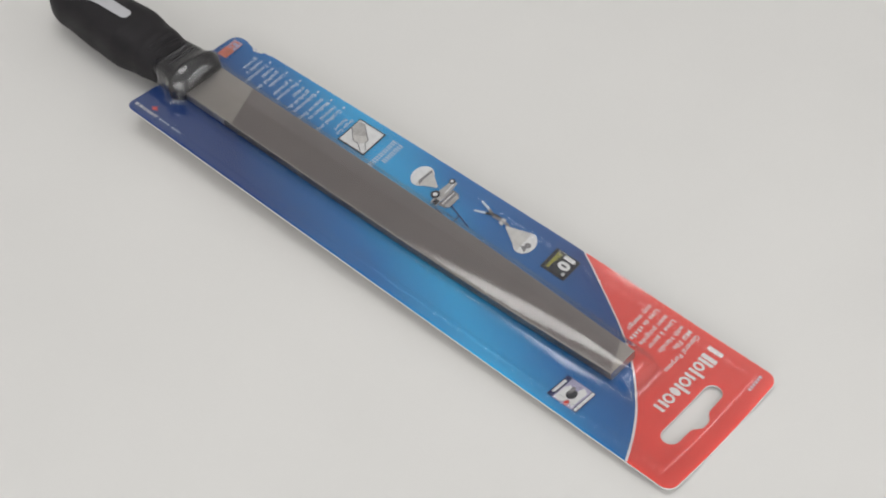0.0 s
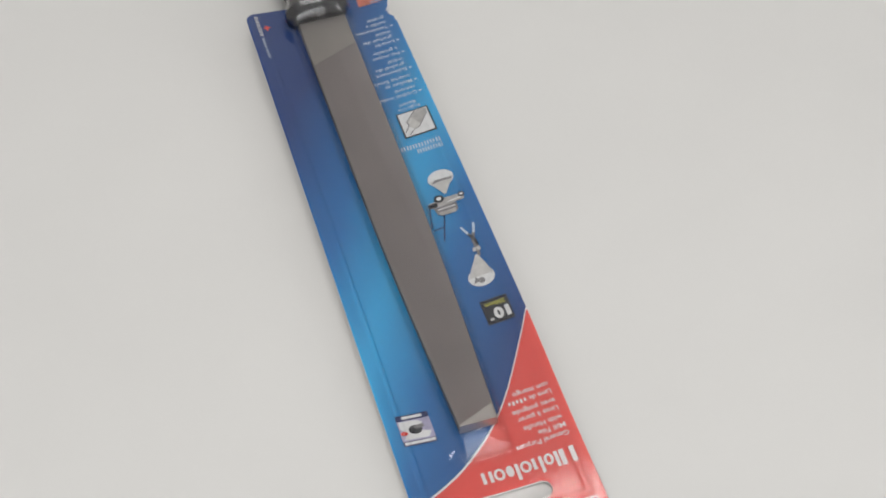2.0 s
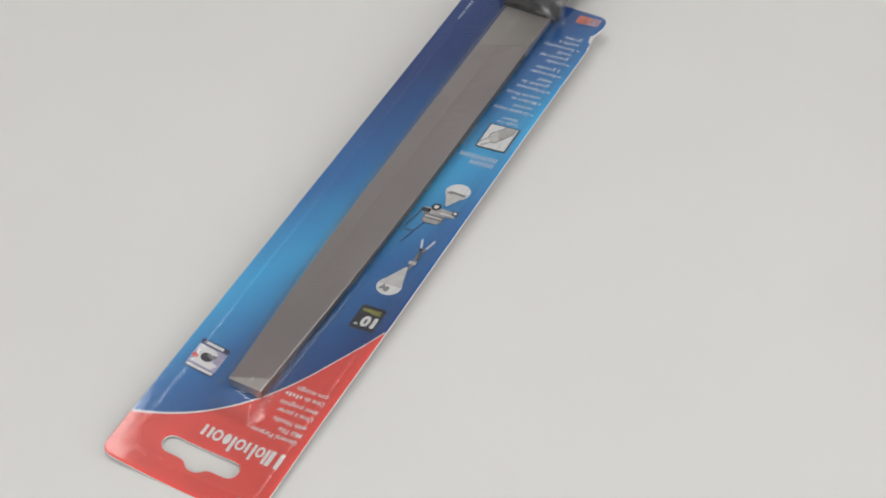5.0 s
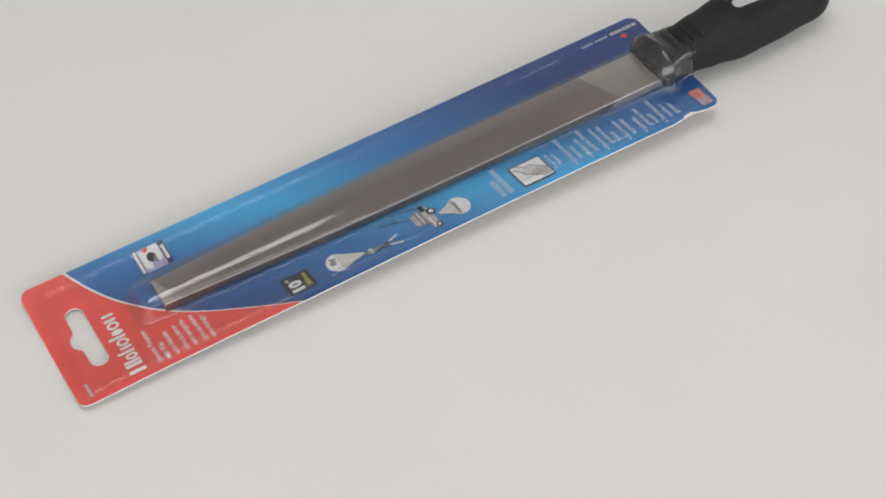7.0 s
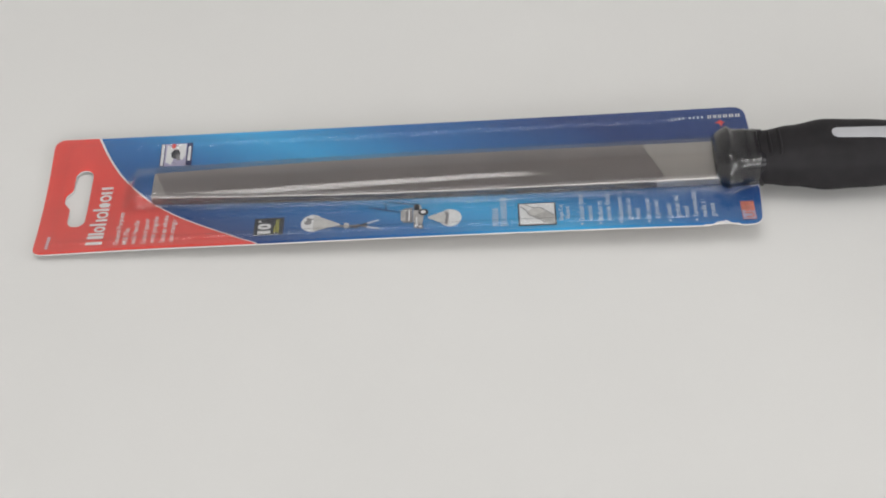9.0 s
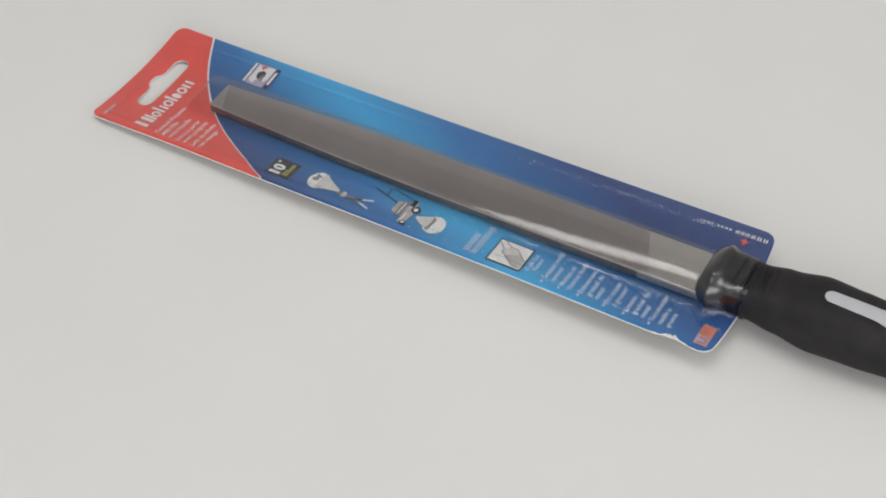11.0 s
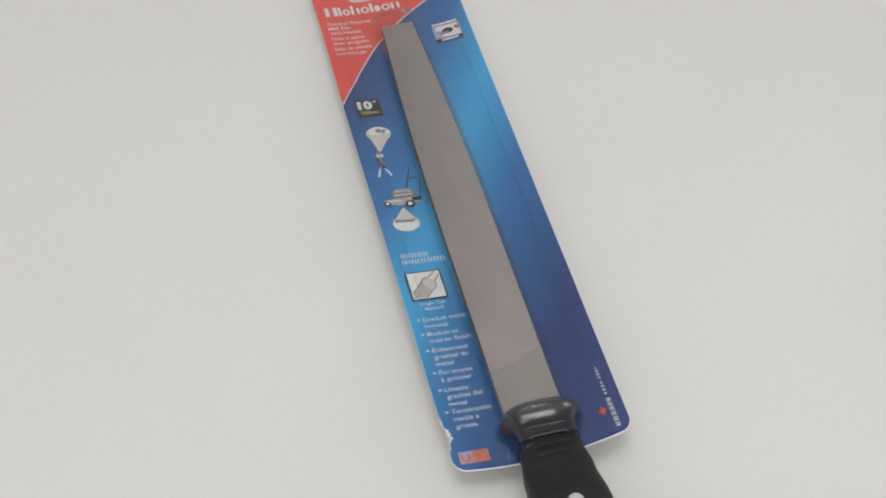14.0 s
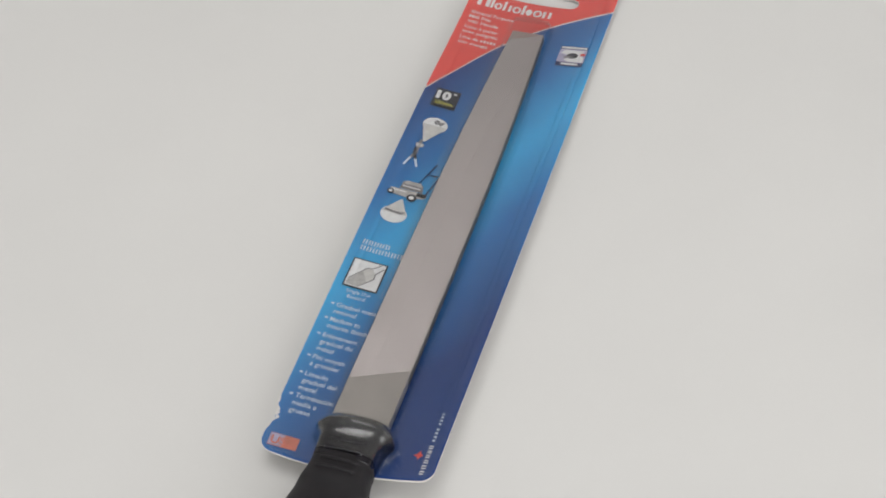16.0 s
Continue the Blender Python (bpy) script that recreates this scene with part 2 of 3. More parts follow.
def words(name, text, x, y, width, cap, material, dz=0.45, bold=0.012, turned=False, parent=card):
    """A line of lettering: baseline at x, starting at y, read with the hanging end up (or, turned, with it to the left)."""
    cu = bpy.data.curves.new("lettering", "FONT")
    cu.body, cu.size, cu.offset, cu.resolution_u = text, 1.0, bold, 3
    ob = bpy.data.objects.new("lettering", cu)
    me = bpy.data.meshes.new_from_object(ob)
    bpy.data.objects.remove(ob)
    xs = [v.co.x for v in me.vertices]
    lo, hi = min(xs), max(xs)
    kx, ky = width / (hi - lo), cap / 0.7
    for v in me.vertices:
        a, b = (v.co.x - lo) * kx, v.co.y * ky
        v.co = P(x + b, y - a, dz) if not turned else P(x + a, y + b, dz)
    bm = bmesh.new()
    bm.from_mesh(me)
    bpy.data.meshes.remove(me)
    bmesh.ops.recalc_face_normals(bm, faces=bm.faces)
    return part(name, bm, material, parent)


def ring(name, x, y, rx, ry, thick, material, dz=0.5, parent=card):
    """A printed oval ring."""
    bm = bmesh.new()
    n = 28
    rows = [[bm.verts.new(P(px, py, dz)) for px, py in oval(x, y, rx - d, ry - d, n=n)] for d in (0.0, thick)]
    for i in range(n):
        j = (i + 1) % n
        bm.faces.new((rows[0][i], rows[0][j], rows[1][j], rows[1][i]))
    bmesh.ops.recalc_face_normals(bm, faces=bm.faces)
    return part(name, bm, material, parent)


# maker's mark: nine plain white shapes, bars and ovals, each as tall as its sign
for y, w, h, form in ((17.6, 6.6, 7.6, "bars"), (10.6, 1.5, 7.4, "bar"), (8.6, 4.0, 5.4, "oval"), (4.0, 4.4, 7.8, "bars"), (-0.9, 4.6, 5.6, "oval"),
                      (-6.0, 1.5, 7.8, "bar"), (-8.2, 3.2, 5.4, "disc"), (-12.0, 4.6, 5.6, "oval"), (-17.1, 4.6, 5.4, "bars")):
    if form == "bars":
        for k0, k1, hh in ((0.0, 0.32, h), (0.66, 0.98, min(h, 5.4) if w < 6 else h)):
            poly("logo_bar", rect(147.2, 147.2 + hh, y - w * k1, y - w * k0), M_WHITE, 0.5)
    elif form == "bar":
        poly("logo_bar", rect(147.2, 147.2 + h, y - w, y), M_WHITE, 0.5)
    elif form == "oval":
        ring("logo_oval", 147.1 + h / 2, y - w / 2, h / 2, w / 2, 1.15, M_WHITE)
    else:
        poly("logo_oval", oval(147.1 + h / 2, y - w / 2, h / 2, w / 2), M_WHITE, 0.5)

for t, x, w in (("General Purpose", 139.6, 22.5), ("Mill File", 135.6, 11.5), ("with Handle", 131.7, 16.5), ("Lime \u00e0 parer", 127.0, 17.5),
                ("avec poign\u00e9e", 123.1, 18.5), ("Lima de", 118.3, 9.6), ("con mango", 114.5, 15.5)):
    words("lettering", t, x, 18.4, w, 2.4, M_WHITE, bold=0.014)

for i in range(5):
    poly("lettering_bar", rect(118.4, 120.0 + 0.5 * (i % 2), 6.6 - i * 1.7, 7.6 - i * 1.7), M_WHITE)
for lines in (((-72.0, "Gradual metal", 18.6), (-75.8, "removal", 10.0)), ((-80.4, "Medium to", 13.5), (-84.2, "coarse finish", 18.0)),
              ((-89.6, "Enl\u00e8vement", 15.5), (-93.4, "graduel du", 14.5), (-97.2, "m\u00e9tal", 7.4)), ((-102.0, "Fini moyen", 14.0), (-105.8, "\u00e0 grossier", 13.0)),
              ((-111.4, "Limado", 10.0), (-115.2, "gradual del", 15.0), (-119.0, "metal", 7.5)), ((-123.2, "Terminaci\u00f3n", 16.5), (-127.0, "media a", 10.5), (-130.8, "gruesa", 9.0))):
    poly("bullet", rect(lines[0][0] + 0.7, lines[0][0] + 1.7, 18.7, 20.1), M_PALE)
    for x, t, w in lines:
        words("lettering", t, x, 17.6, w, 2.4, M_PALE, bold=0.014)

# size badge
badge = poly("size_badge", rect(64.2, 77.8, 5.2, 17.4), M_BLACK, 0.45, label="black size badge with white and yellow lettering")
words("lettering", "1", 70.3, 16.4, 1.9, 5.4, M_WHITE, 0.7, 0.04, parent=badge)
words("lettering", "0", 70.3, 13.5, 4.3, 5.4, M_WHITE, 0.7, 0.055, parent=badge)
words("lettering", "\"", 72.4, 8.4, 1.5, 3.4, M_WHITE, 0.7, 0.02, parent=badge)
words("lettering", "250mm", 66.3, 15.9, 9.0, 2.3, M_YELLOW, 0.7, 0.02, parent=badge)

# framed drawing of a file
frame_box = poly("file_picture", rect(-59.6, -42.4, 3.4, 19.3), M_BLACK, 0.42, label="framed drawing of a file tang")
poly("picture_ground", rect(-58.9, -43.1, 4.1, 18.6), M_WHITE, 0.6, frame_box)


def in_picture(w, h):
    return (-58.9 + 15.8 * h, 18.6 - 14.5 * w)


poly("drawn_blade", [in_picture(*p) for p in ((0.03, 0.02), (0.06, 0.25), (0.2, 0.42), (0.38, 0.62), (0.62, 0.25), (0.42, 0.02))], M_GREY, 0.75, frame_box)
poly("drawn_heel", [in_picture(*p) for p in ((0.38, 0.62), (0.47, 0.75), (0.64, 0.76), (0.8, 0.6), (0.8, 0.42), (0.62, 0.25))], M_PALEGREY, 0.75, frame_box)
for way in (((0.06, 0.25), (0.38, 0.62), (0.47, 0.75), (0.64, 0.77), (0.86, 0.97)), ((0.42, 0.02), (0.8, 0.41), (0.78, 0.58), (0.97, 0.84))):
    for a, b in zip(way, way[1:]):
        stroke("drawn_line", in_picture(*a), in_picture(*b), 0.5, M_MIDGREY, 0.85, frame_box)
words("lettering", "Single Cut", -62.6, 16.4, 11.0, 1.9, M_PALE, bold=0.014)
words("lettering", "Bastard", -65.6, 15.0, 8.0, 1.9, M_PALE, bold=0.014)

# range name: plain pale bars
for x, y, w in ((-33.6, 18.6, 13.0), (-37.4, 18.6, 20.0)):
    n = 5 if w < 15 else 7
    for i in range(n):
        b = y - w * i / n
        for k in (0.0, 0.48):
            poly("range_name_bar", rect(x, x + 2.9, b - w / n * (k + 0.24), b - w / n * k), M_PALE)


def loupe(x, y, r, tip, flip, things):
    """Round magnified detail with a cone that leads from it."""
    o = poly("magnified_detail", oval(x, y, r * 0.86, r), M_WHITE, 0.5, label="round magnified detail with a pale cone")
    s = 1 if flip else -1
    poly("cone", [(x + s * r * 0.1, y - r * 0.96), (tip[0], tip[1] - 0.5), (tip[0], tip[1] + 0.5), (x + s * r * 0.1, y + r * 0.96)], M_PALEGREY, 0.62, o)
    for a in things:
        poly("drawn_part", a, M_MIDGREY, 0.72, o)
    return o


loupe(51.2, 10.6, 6.0, (38.5, 12.4), False, [oval(53.2, 10.2, 1.6, 1.4), [(50.4, 8.0), (54.2, 6.4), (53.2, 9.6)]])
shears = poly("drawn_shears", [(39.5, 14.2), (39.5, 12.8), (30.5, 13.0), (30.5, 15.2)], M_MIDGREY, 0.5, label="small drawing of pruning shears")
for a, b, w, ink in (((31.0, 14.6), (25.8, 12.6), 1.4, M_BLACK), ((31.0, 13.2), (26.0, 15.0), 1.4, M_MIDGREY), ((26.4, 12.8), (20.8, 10.6), 1.1, M_PALE), ((26.4, 15.0), (20.4, 16.8), 1.1, M_PALE),
                     ((36.5, 14.6), (34.4, 14.4), 1.6, M_PALEGREY), ((36.5, 12.4), (34.4, 12.6), 1.6, M_PALEGREY), ((33.4, 14.9), (31.2, 14.4), 0.9, M_BLACK)):
    stroke("drawn_blade", a, b, w, ink, 0.66, shears)
mower = poly("drawn_mower", [(1.2, 17.6), (4.6, 17.6), (5.2, 10.0), (5.0, 1.2), (1.8, 1.2), (0.4, 9.0)], M_GREY, 0.5, label="small drawing of a lawn mower")
poly("drawn_engine", [(5.2, 13.6), (9.8, 13.2), (11.0, 8.6), (9.8, 3.6), (5.4, 2.8)], M_MIDGREY, 0.62, mower)
poly("drawn_engine", [(8.6, 12.4), (10.8, 11.8), (10.8, 4.8), (8.6, 4.2)], M_GREY, 0.74, mower)
stroke("drawn_gleam", (7.0, 12.6), (7.0, 4.2), 0.6, M_WHITE, 0.8, mower)
stroke("drawn_gleam", (3.4, 16.4), (3.6, 9.8), 0.7, M_WHITE, 0.66, mower)
poly("drawn_deck", rect(2.4, 4.8, 0.6, 5.0), M_BLACK, 0.66, mower)
for y, r in ((6.6, 2.3), (16.9, 1.6)):
    w = poly("drawn_wheel", oval(0.6 if r > 2 else 1.8, y, r, r), M_BLACK, 0.78, mower)
    poly("drawn_hub", oval(0.6 if r > 2 else 1.8, y, r * 0.5, r * 0.5), M_WHITE, 0.9, mower)
for a, b in (((10.6, 6.2), (25.6, 1.6)), ((4.8, 1.0), (16.5, -1.4)), ((17.6, 4.0), (18.0, -1.2))):
    stroke("drawn_bar", a, b, 0.6, M_NAVY, 0.7, mower)
loupe(-11.6, 11.2, 6.1, (-1.6, 10.4), True, [[(-9.2, 16.0), (-10.4, 15.8), (-11.2, 8.0), (-9.0, 6.2), (-9.8, 8.4)]])

# small photograph with bars of lettering over and under it
photo = poly("small_photo", rect(111.4, 126.8, -46.8, -33.0), M_LILAC, 0.45, label="small photograph between two lettered bars")
poly("photo_bar", rect(111.4, 114.2, -46.8, -33.0), M_NAVY, 0.6, photo)
poly("photo_bar", rect(124.6, 126.8, -46.8, -33.0), M_NAVY, 0.6, photo)
poly("photo_lettering", rect(112.1, 113.5, -44.4, -35.8), M_WHITE, 0.72, photo)
poly("photo_lettering", rect(125.0, 126.4, -46.4, -33.4), M_WHITE, 0.72, photo)
poly("photo_shape", [(114.6, -46.2), (118.0, -46.4), (120.4, -44.0), (123.8, -46.0), (124.0, -35.6), (121.2, -33.8), (119.8, -39.0), (116.0, -36.4), (114.6, -39.0)], M_WHITE, 0.6, photo)
poly("photo_shape", oval(119.4, -40.2, 2.2, 2.8), M_BLACK, 0.74, photo)
poly("photo_shape", [(118.6, -36.0), (117.0, -36.6), (117.8, -41.0), (119.4, -40.0)], M_MIDGREY, 0.74, photo)
poly("photo_shape", oval(120.6, -45.2, 1.0, 1.5), M_RED, 0.74, photo)

# flag mark, and the maker's small line along the edge as plain bars
flag = poly("flag_mark", rect(-148.6, -142.6, 8.0, 20.2), M_ORANGE, 0.45, label="small orange and violet flag mark")
poly("flag_field", rect(-148.4, -142.8, 14.2, 20.0), M_LILAC, 0.6, flag)
words("lettering", "USA", -147.6, 19.4, 10.6, 3.6, M_ORANGE, 0.75, 0.03, parent=flag)
for i, (a, w) in enumerate(((-148.6, 2.4), (-145.7, 2.4), (-142.8, 2.2), (-140.1, 2.0), (-137.7, 1.8), (-135.4, 2.1))):
    for k in (0.0, 0.5):
        poly("maker_bar", rect(a + w * k, a + w * (k + 0.3), -45.8, -43.9), M_WHITE)
for a, w in ((-131.6, 1.6), (-129.6, 1.5), (-127.7, 1.5), (-125.8, 1.5), (-122.8, 1.4), (-121.0, 1.4), (-119.2, 1.4), (-117.4, 1.0)):
    poly("maker_bar", rect(a, a + w * 0.62, -45.4, -44.2), M_PALE)
poly("maker_star", [(-141.6, -41.2), (-140.2, -40.6), (-139.4, -38.8), (-138.7, -40.5), (-136.6, -41.2), (-138.4, -41.9), (-139.2, -43.0), (-140.0, -41.9)], M_RED, 0.55)
for a in (172.0,):
    for i in range(6):
        poly("code_bar", rect(a, a + 1.5, 17.6 - i * 1.5, 18.5 - i * 1.5), M_PALE)


# ---- the clear blister ----
def hw(x):
    """Half the blade's width along it."""
    k = ((-135, 12.1), (-40, 12.1), (10, 11.9), (45, 11.2), (76, 10.2), (105, 9.0), (129, 8.0))
    if x <= k[0][0]:
        return k[0][1]
    for (a, va), (b, vb) in zip(k, k[1:]):
        if x <= b:
            return va + (vb - va) * (x - a) / (b - a)
    return k[-1][1]


def yc(x):
    """The file's axis."""
    return -14.65 - 0.0064 * x


def ease(t):
    t = min(1.0, max(0.0, t))
    return t * t * (3 - 2 * t)


AXIS_Y = -14.8
# stations along the handle: x, half-width, height above and below the axis
BOLSTER = ((-132.8, 12.2, 5.2, 6.4), (-134.0, 13.3, 7.2, 8.0), (-136.5, 14.9, 9.2, 9.7), (-138.7, 16.1, 10.4, 10.7), (-139.3, 16.3, 10.6, 10.8), (-139.9, 15.9, 10.2, 10.6),
           (-141.6, 14.4, 8.9, 10.1), (-144.0, 13.1, 8.2, 9.9), (-149.0, 12.4, 8.0, 9.8), (-155.0, 12.2, 8.4, 9.9))
GRIP = ((-153.0, 12.3, 8.6, 9.7), (-156.0, 12.8, 9.2, 10.3), (-168.0, 14.2, 11.4, 11.3), (-184.0, 16.2, 14.0, 12.8), (-200.0, 15.4, 13.8, 12.4), (-226.0, 13.6, 12.6, 11.3))
GRIP_END = 18.0                # length of the rounded end
GRIP_E = 2.7
HOLLOW = (-226.5, 9.3, 6.2)    # thumb hollow near the grip's end: x, half-length, half-width


def dip(x, y):
    """Depth of the thumb hollow."""
    r = math.hypot((x - HOLLOW[0]) / HOLLOW[1], (y - AXIS_Y) / HOLLOW[2])
    return 2.4 * ease((1 - r) / 0.5)


def bolster_e(x):
    """The bolster is rounded at its rim and boxy at its neck."""
    return 2.4 + 2.4 * ease((-139.5 - x) / 8.0)


def axis_z(x):
    """Height of the handle's axis."""
    return 16.3 + 0.004 * (x + 190)


def section(stations, x):
    """Half-width, and height above and below the axis, at x."""
    if stations is GRIP and -226.0 - GRIP_END <= x < -226.0:
        k = (1 - ((-226.0 - x) / GRIP_END) ** 2.3) ** (1 / 2.3)
        return tuple(max(0.2, p * k) for p in GRIP[-1][1:])
    for s, t in zip(stations, stations[1:]):
        if t[0] - 1e-6 <= x <= s[0] + 1e-6:
            k = (x - s[0]) / (t[0] - s[0])
            k = ease(k) if stations is GRIP else k
            return tuple(p + (q - p) * k for p, q in zip(s[1:], t[1:]))
    return None


def section_top(stations, x, y, e):
    """Height of the upper side at a place, or None beside it."""
    ab = section(stations, x)
    if not ab or abs(y - AXIS_Y) >= ab[0]:
        return None
    q = abs(y - AXIS_Y) / ab[0]
    return axis_z(x) + ab[1] * (1 - q ** e) ** (1 / e)


def zt(x):
    """The blade's upper face."""
    return 5.45 - 0.0301 * x + 7.3


FOOT = 16.6                    # half-width of the long bubble at its foot


def pocket(x, y):
    """Height over the card of the bulge that wraps the bolster and the neck."""
    if x > -131.0:
        return 0.0
    a, b, low = section(BOLSTER, min(-132.9, max(x, -154.5)))
    e = bolster_e(x)
    d = abs(y - AXIS_Y)
    side = 13.9 + 5.4 * math.exp(-((x + 138.8) / 5.0) ** 2)
    q = min(d / a, 0.93)
    top = axis_z(x) + b * (1 - q ** e) ** (1 / e) - 0.5 - zc(x, y)
    return max(0.0, top) * ease((side - d) / (side - 0.93 * a)) * ease((-131.0 - x) / 2.2)


def film_height(x, y):
    d = abs(y - yc(x))
    # long bubble over the blade, arched across, on a sloping shelf
    along = ease((141.5 - x) / 8.0)
    w = hw(x) + 0.7
    dd = min(d, w)
    drop = 0.12 * (math.sqrt(dd * dd + 5.0) - 2.24) + 0.0083 * dd * dd
    arch = zt(x) + 3.0 - drop - zc(x, y)
    wall = 0.82 * ease((w + 2.2 - d) / 2.2) + 0.18 * min(1.0, max(0.0, (FOOT - d) / (FOOT - w)))
    bubble = arch * wall * along * ease((x + 143.0) / 9.0)
    # stiffening bead round the card: a low flat ridge with sharp sides
    q = max(x - 170.0, -45.4 - y, y - 16.7)
    bead = 0.9 * ease((1.65 - abs(q)) / 0.55) * ease((x + 128.0) / 30.0)
    return 1.1 + max(bubble, bead, pocket(x, y))


def steps(*marks):
    """Even steps between marks (place, place, step), one stretch after another."""
    out = [marks[0][0]]
    for a, b, h in marks:
        n = max(1, round((b - a) / h))
        out += [a + (b - a) * i / n for i in range(1, n + 1)]
    return out


bm = bmesh.new()
GX = steps((X0 - 2.4, -124.0, 0.7), (-124.0, 130.0, 2.0), (130.0, 167.0, 1.0), (167.0, 173.0, 0.35), (173.0, X1 - 0.6, 1.0))
GY = steps((Y0 + 0.6, -48.0, 0.8), (-48.0, -43.0, 0.3), (-43.0, -36.0, 0.8), (-36.0, 6.0, 0.5), (6.0, 14.0, 0.8), (14.0, 19.0, 0.3), (19.0, Y1 - 0.6, 0.8))
grid = []
for x in GX:
    grid.append([])
    for y in GY:
        a, b = ends(y)
        xx = min(max(x, a + 0.6), b - 0.6)
        grid[-1].append(bm.verts.new(P(xx, torn(xx, y, 0.0), film_height(xx, y))))
for i in range(len(GX) - 1):
    for j in range(len(GY) - 1):
        xm, ym = (GX[i] + GX[i + 1]) / 2, (GY[j] + GY[j + 1]) / 2
        if HY0 < ym < HY1 and slot(ym)[0] < xm < slot(ym)[1]:
            continue
        bm.faces.new((grid[i][j], grid[i + 1][j], grid[i + 1][j + 1], grid[i][j + 1]))
bmesh.ops.remove_doubles(bm, verts=bm.verts, dist=1e-6)
part("clear_blister", bm, M_FILM, pack, "clear moulded plastic film with a long bubble", smooth=True)

# ---- the file ----
the_file = tagged(new("hand_file"), "grey steel hand file with black handle, sealed in the blister", "file")


def loft(rings, caps=True):
    bm = bmesh.new()
    vs = [[bm.verts.new([c * 0.001 for c in p]) for p in r] for r in rings]
    n = len(vs[0])
    for a, b in zip(vs, vs[1:]):
        for i in range(n):
            bm.faces.new((a[i], a[(i + 1) % n], b[(i + 1) % n], b[i]))
    if caps:
        bm.faces.new(vs[0])
        bm.faces.new(vs[-1][::-1])
    bmesh.ops.recalc_face_normals(bm, faces=bm.faces)
    return bm


def blade_ring(x):
    y, w, z = yc(x), hw(x), zt(x)
    prof = [(-w + 0.5, 0.0), (w - 0.5, 0.0), (w - 0.15, -0.15), (w, -0.6), (w, -4.2), (w - 0.5, -4.8), (-w + 0.5, -4.8), (-w, -4.2), (-w, -0.6), (-w + 0.15, -0.15)]
    return [(x, y + a, z + b - 0.16) for a, b in prof]


part("blade", loft([blade_ring(x) for x in span(-136, 126.8, 60)]), M_STEEL, the_file, "grey steel blade with plain heel and tip")
# plain darker strip along each long side of the blade
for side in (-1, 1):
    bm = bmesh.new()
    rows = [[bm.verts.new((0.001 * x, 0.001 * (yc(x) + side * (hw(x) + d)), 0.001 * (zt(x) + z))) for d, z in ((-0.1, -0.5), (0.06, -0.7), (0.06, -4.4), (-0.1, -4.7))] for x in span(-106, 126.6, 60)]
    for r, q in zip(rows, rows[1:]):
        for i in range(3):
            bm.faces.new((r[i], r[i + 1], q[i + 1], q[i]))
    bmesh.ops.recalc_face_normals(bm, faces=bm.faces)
    part("blade_edge", bm, M_EDGE, the_file, "dark narrow edge of the blade")
bm = bmesh.new()
SLANT = -0.426
PITCH = 0.85


def tooth_point(xm, side, dz):
    x = xm
    for _ in range(4):
        y = yc(x) + side * (hw(x) - 0.35)
        x = xm + SLANT * (y - yc(xm))
    if x > 126.6:
        y = y + (x - 126.6) / 0.426 * 1.0
        x = 126.6
    return (x * 0.001, y * 0.001, (zt(x) + dz) * 0.001)


xm = -106.0
while xm < 121.8:
    a0, b0 = bm.verts.new(tooth_point(xm, -1, -0.14)), bm.verts.new(tooth_point(xm, 1, -0.14))
    a1, b1 = bm.verts.new(tooth_point(xm + PITCH * 0.86, -1, 0.02)), bm.verts.new(tooth_point(xm + PITCH * 0.86, 1, 0.02))
    a2, b2 = bm.verts.new(tooth_point(xm + PITCH, -1, -0.14)), bm.verts.new(tooth_point(xm + PITCH, 1, -0.14))
    bm.faces.new((a0, a1, b1, b0))
    bm.faces.new((a1, a2, b2, b1))
    xm += PITCH
tagged(part("cut_teeth", bm, M_TEETH, the_file, "rows of slanting file teeth"), kind="stuff")


def oval_ring(x, a, b, low, e=2.5, n=96):
    """A rounded cross-section."""
    r = []
    for i in range(n):
        t = 2 * math.pi * i / n
        c, s = math.cos(t), math.sin(t)
        h = abs(s) ** (2 / e) * (b if s > 0 else -low)
        r.append((x, AXIS_Y + a * math.copysign(abs(c) ** (2 / e), c), axis_z(x) + h))
    return r


def profile(stations, xs, e):
    return [oval_ring(x, *section(stations, x), e(x)) for x in xs]


part("bolster", loft(profile(BOLSTER, span(-132.8, -155.0, 102), bolster_e)), M_BOLSTER, the_file, "glossy black flared bolster", smooth=True)
grip_rings = [[(x, y, z - (1.15 * dip(x, y) if z > axis_z(x) else 0.0)) for x, y, z in r] for r in profile(GRIP, span(-153.0, -226.0, 100) + [-226.0 - GRIP_END * math.sin(math.pi * i / 60) for i in range(1, 31)], lambda x: GRIP_E)]
grip = part("grip", loft(grip_rings), M_RUBBER, the_file, "black rubber grip", smooth=True)


def grip_top(x, y):
    """The grip's upper surface."""
    return (section_top(GRIP, x, y, GRIP_E) or axis_z(x)) - dip(x, y)


Y = AXIS_Y


def inlay_half(x):
    """Half the inlay's width: a round-ended stripe that runs into an oval."""
    k = max(0.0, 1 - ((x + 226.5) / 13.2) ** 2)
    round_part = 9.0 * math.sqrt(k)
    end = max(0.0, -185.0 - x)
    stripe = 0.0 if x < -226.5 else (3.0 + 0.02 * end) * math.sqrt(max(0.0, 1 - max(0.0, 1 - end / 3.0) ** 2))
    k = min(1.0, max(0.0, (-206.0 - x) / 11.0))
    fillet = 3.4 + 2.85 * k * k if -217.0 <= x <= -206.0 else 0.0
    return max(round_part, stripe, fillet)


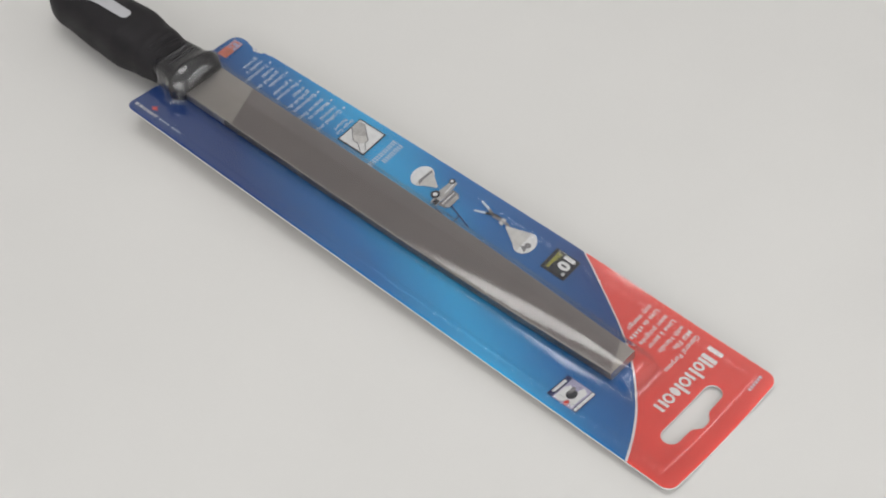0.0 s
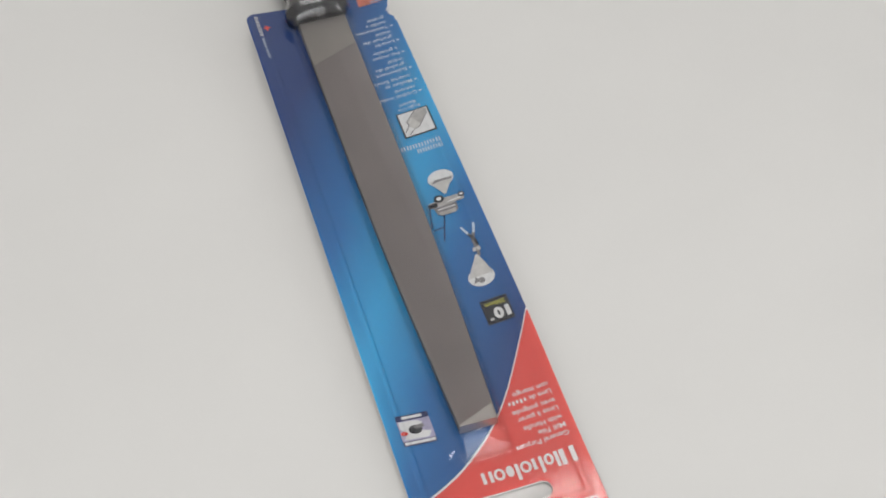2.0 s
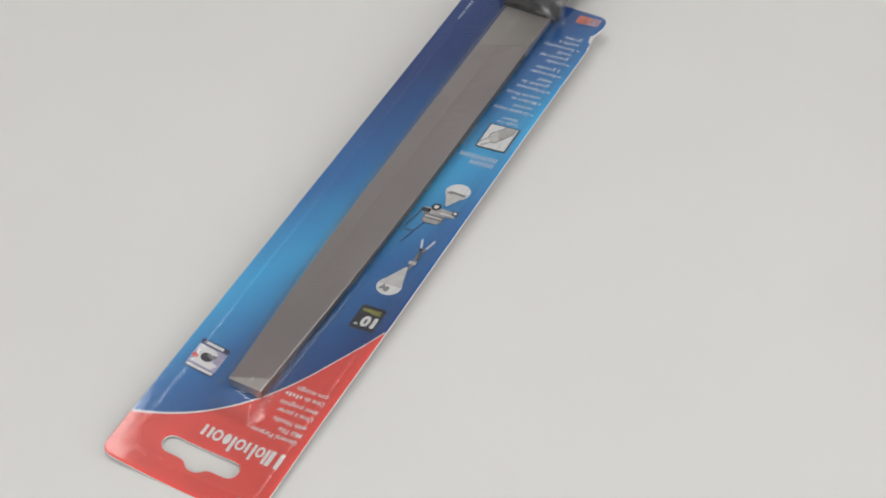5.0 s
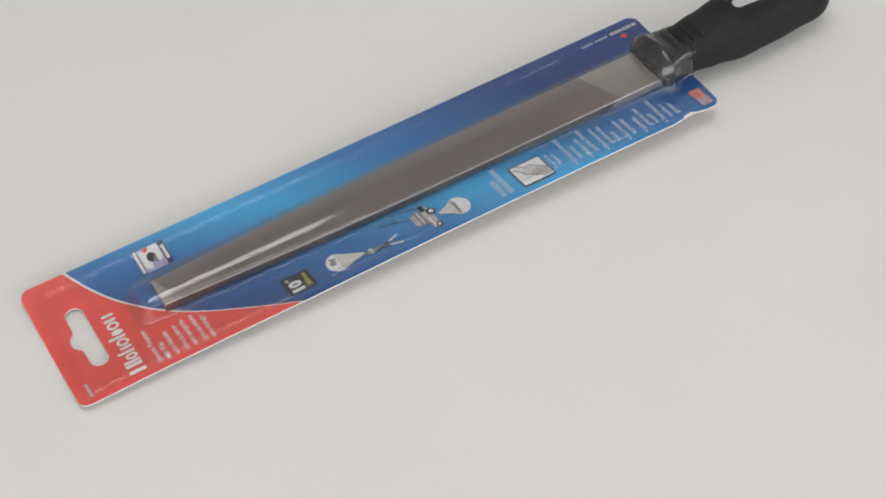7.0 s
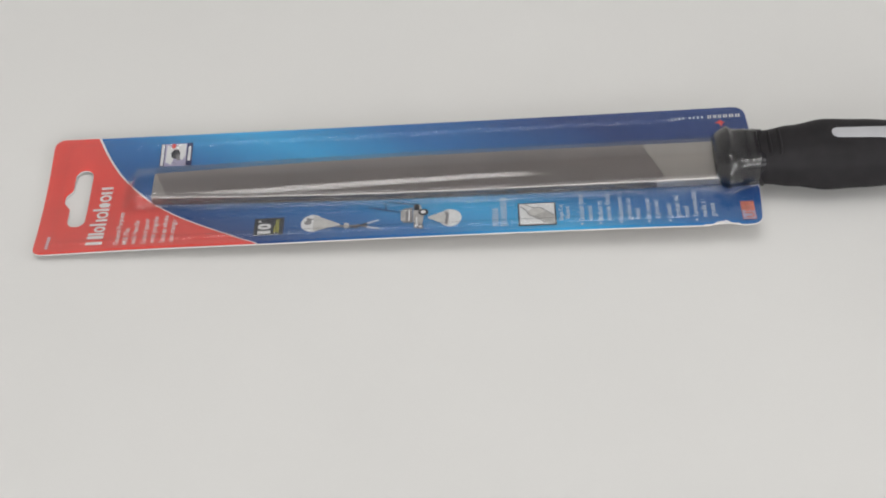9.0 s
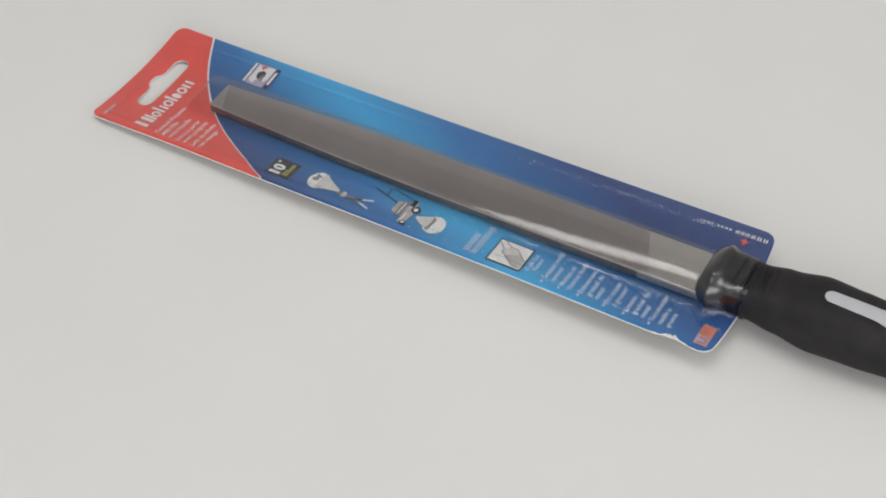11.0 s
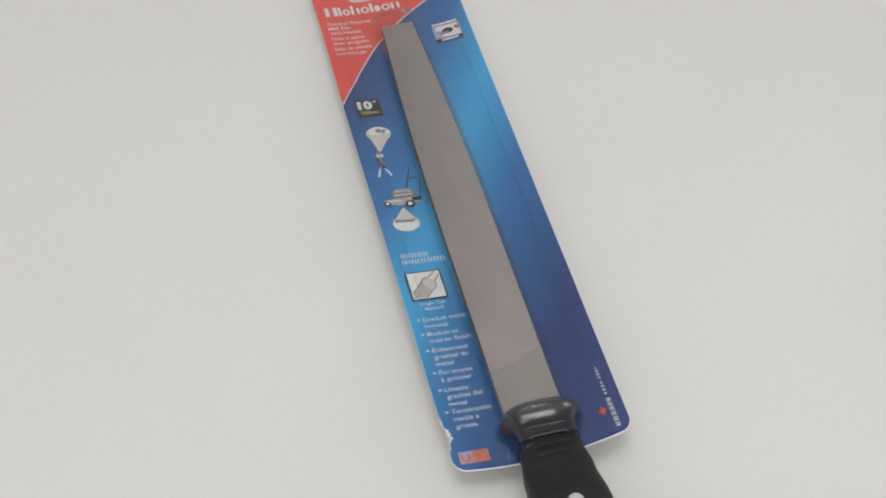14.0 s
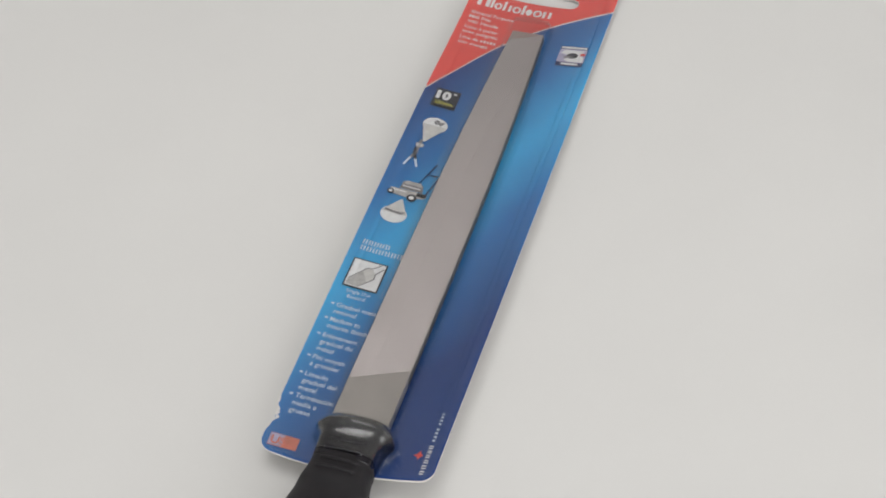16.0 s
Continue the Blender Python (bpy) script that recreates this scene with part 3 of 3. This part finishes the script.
def inlay_piece(name, xs, half, lift, material, label):
    """A strip laid on the grip, its rim sunk into the rubber."""
    bm = bmesh.new()
    rows = []
    for x in xs:
        w = half(x)
        rows.append([bm.verts.new((0.001 * x, 0.001 * (Y + w * k), 0.001 * (grip_top(x, Y + w * k) + (lift if abs(k) < 0.99 and 0 < w else -0.5)))) for k in (-1, -0.97, -0.9, -0.75, -0.6, -0.45, -0.3, -0.15, 0, 0.15, 0.3, 0.45, 0.6, 0.75, 0.9, 0.97, 1)])
    for r, q in zip(rows, rows[1:]):
        for i in range(16):
            bm.faces.new((r[i], r[i + 1], q[i + 1], q[i]))
    bmesh.ops.remove_doubles(bm, verts=bm.verts, dist=1e-7)
    bmesh.ops.recalc_face_normals(bm, faces=bm.faces)
    return part(name, bm, material, grip, label, smooth=True)


inlay_piece("inlay", [-185.05 - 54.6 * 0.5 * (1 - math.cos(math.pi * i / 90)) for i in range(91)], inlay_half, 0.4, M_INLAY, "pale grey inlaid stripe that widens to an oval")
inlay_piece("thumb_hollow", [HOLLOW[0] + 0.98 * HOLLOW[1] * math.cos(math.pi * i / 36) for i in range(37)],
            lambda x: 0.98 * HOLLOW[2] * math.sqrt(max(0.0, 1 - ((x - HOLLOW[0]) / (0.98 * HOLLOW[1])) ** 2)), 0.5, M_HOLLOW, "shallow thumb hollow, its shade painted as darker grey")
for x, stations, e, material in ((-147.4, BOLSTER, bolster_e(-147.4), M_BOLSTER), (-151.8, BOLSTER, bolster_e(-151.8), M_BOLSTER), (-157.4, GRIP, GRIP_E, M_RUBBER), (-162.0, GRIP, GRIP_E, M_RUBBER)):
    bm = bmesh.new()
    rows = []
    for dx, dz in ((-0.9, -0.2), (-0.5, 0.9), (0.0, 1.2), (0.5, 0.9), (0.9, -0.2)):
        rows.append([bm.verts.new((0.001 * (x + dx), 0.001 * y, 0.001 * (section_top(stations, x, y, e) + (dz if abs(y - Y) < 7.9 else -0.3)))) for y in span(Y - 8.2, Y + 8.2, 24)])
    for r, q in zip(rows, rows[1:]):
        for i in range(24):
            bm.faces.new((r[i], r[i + 1], q[i + 1], q[i]))
    bmesh.ops.recalc_face_normals(bm, faces=bm.faces)
    part("grip_rib", bm, material, the_file, smooth=True)


def motions():
    """Pack and file turn together with the turntable, about the upright axis at the origin."""
    rows = [(k * 0.5, pose(0, 0, 0, 0, 0, -45.33 - 15.2915 * k * 0.5)) for k in range(33)]
    walk(pack, rows)
    walk(the_file, rows)


motions()
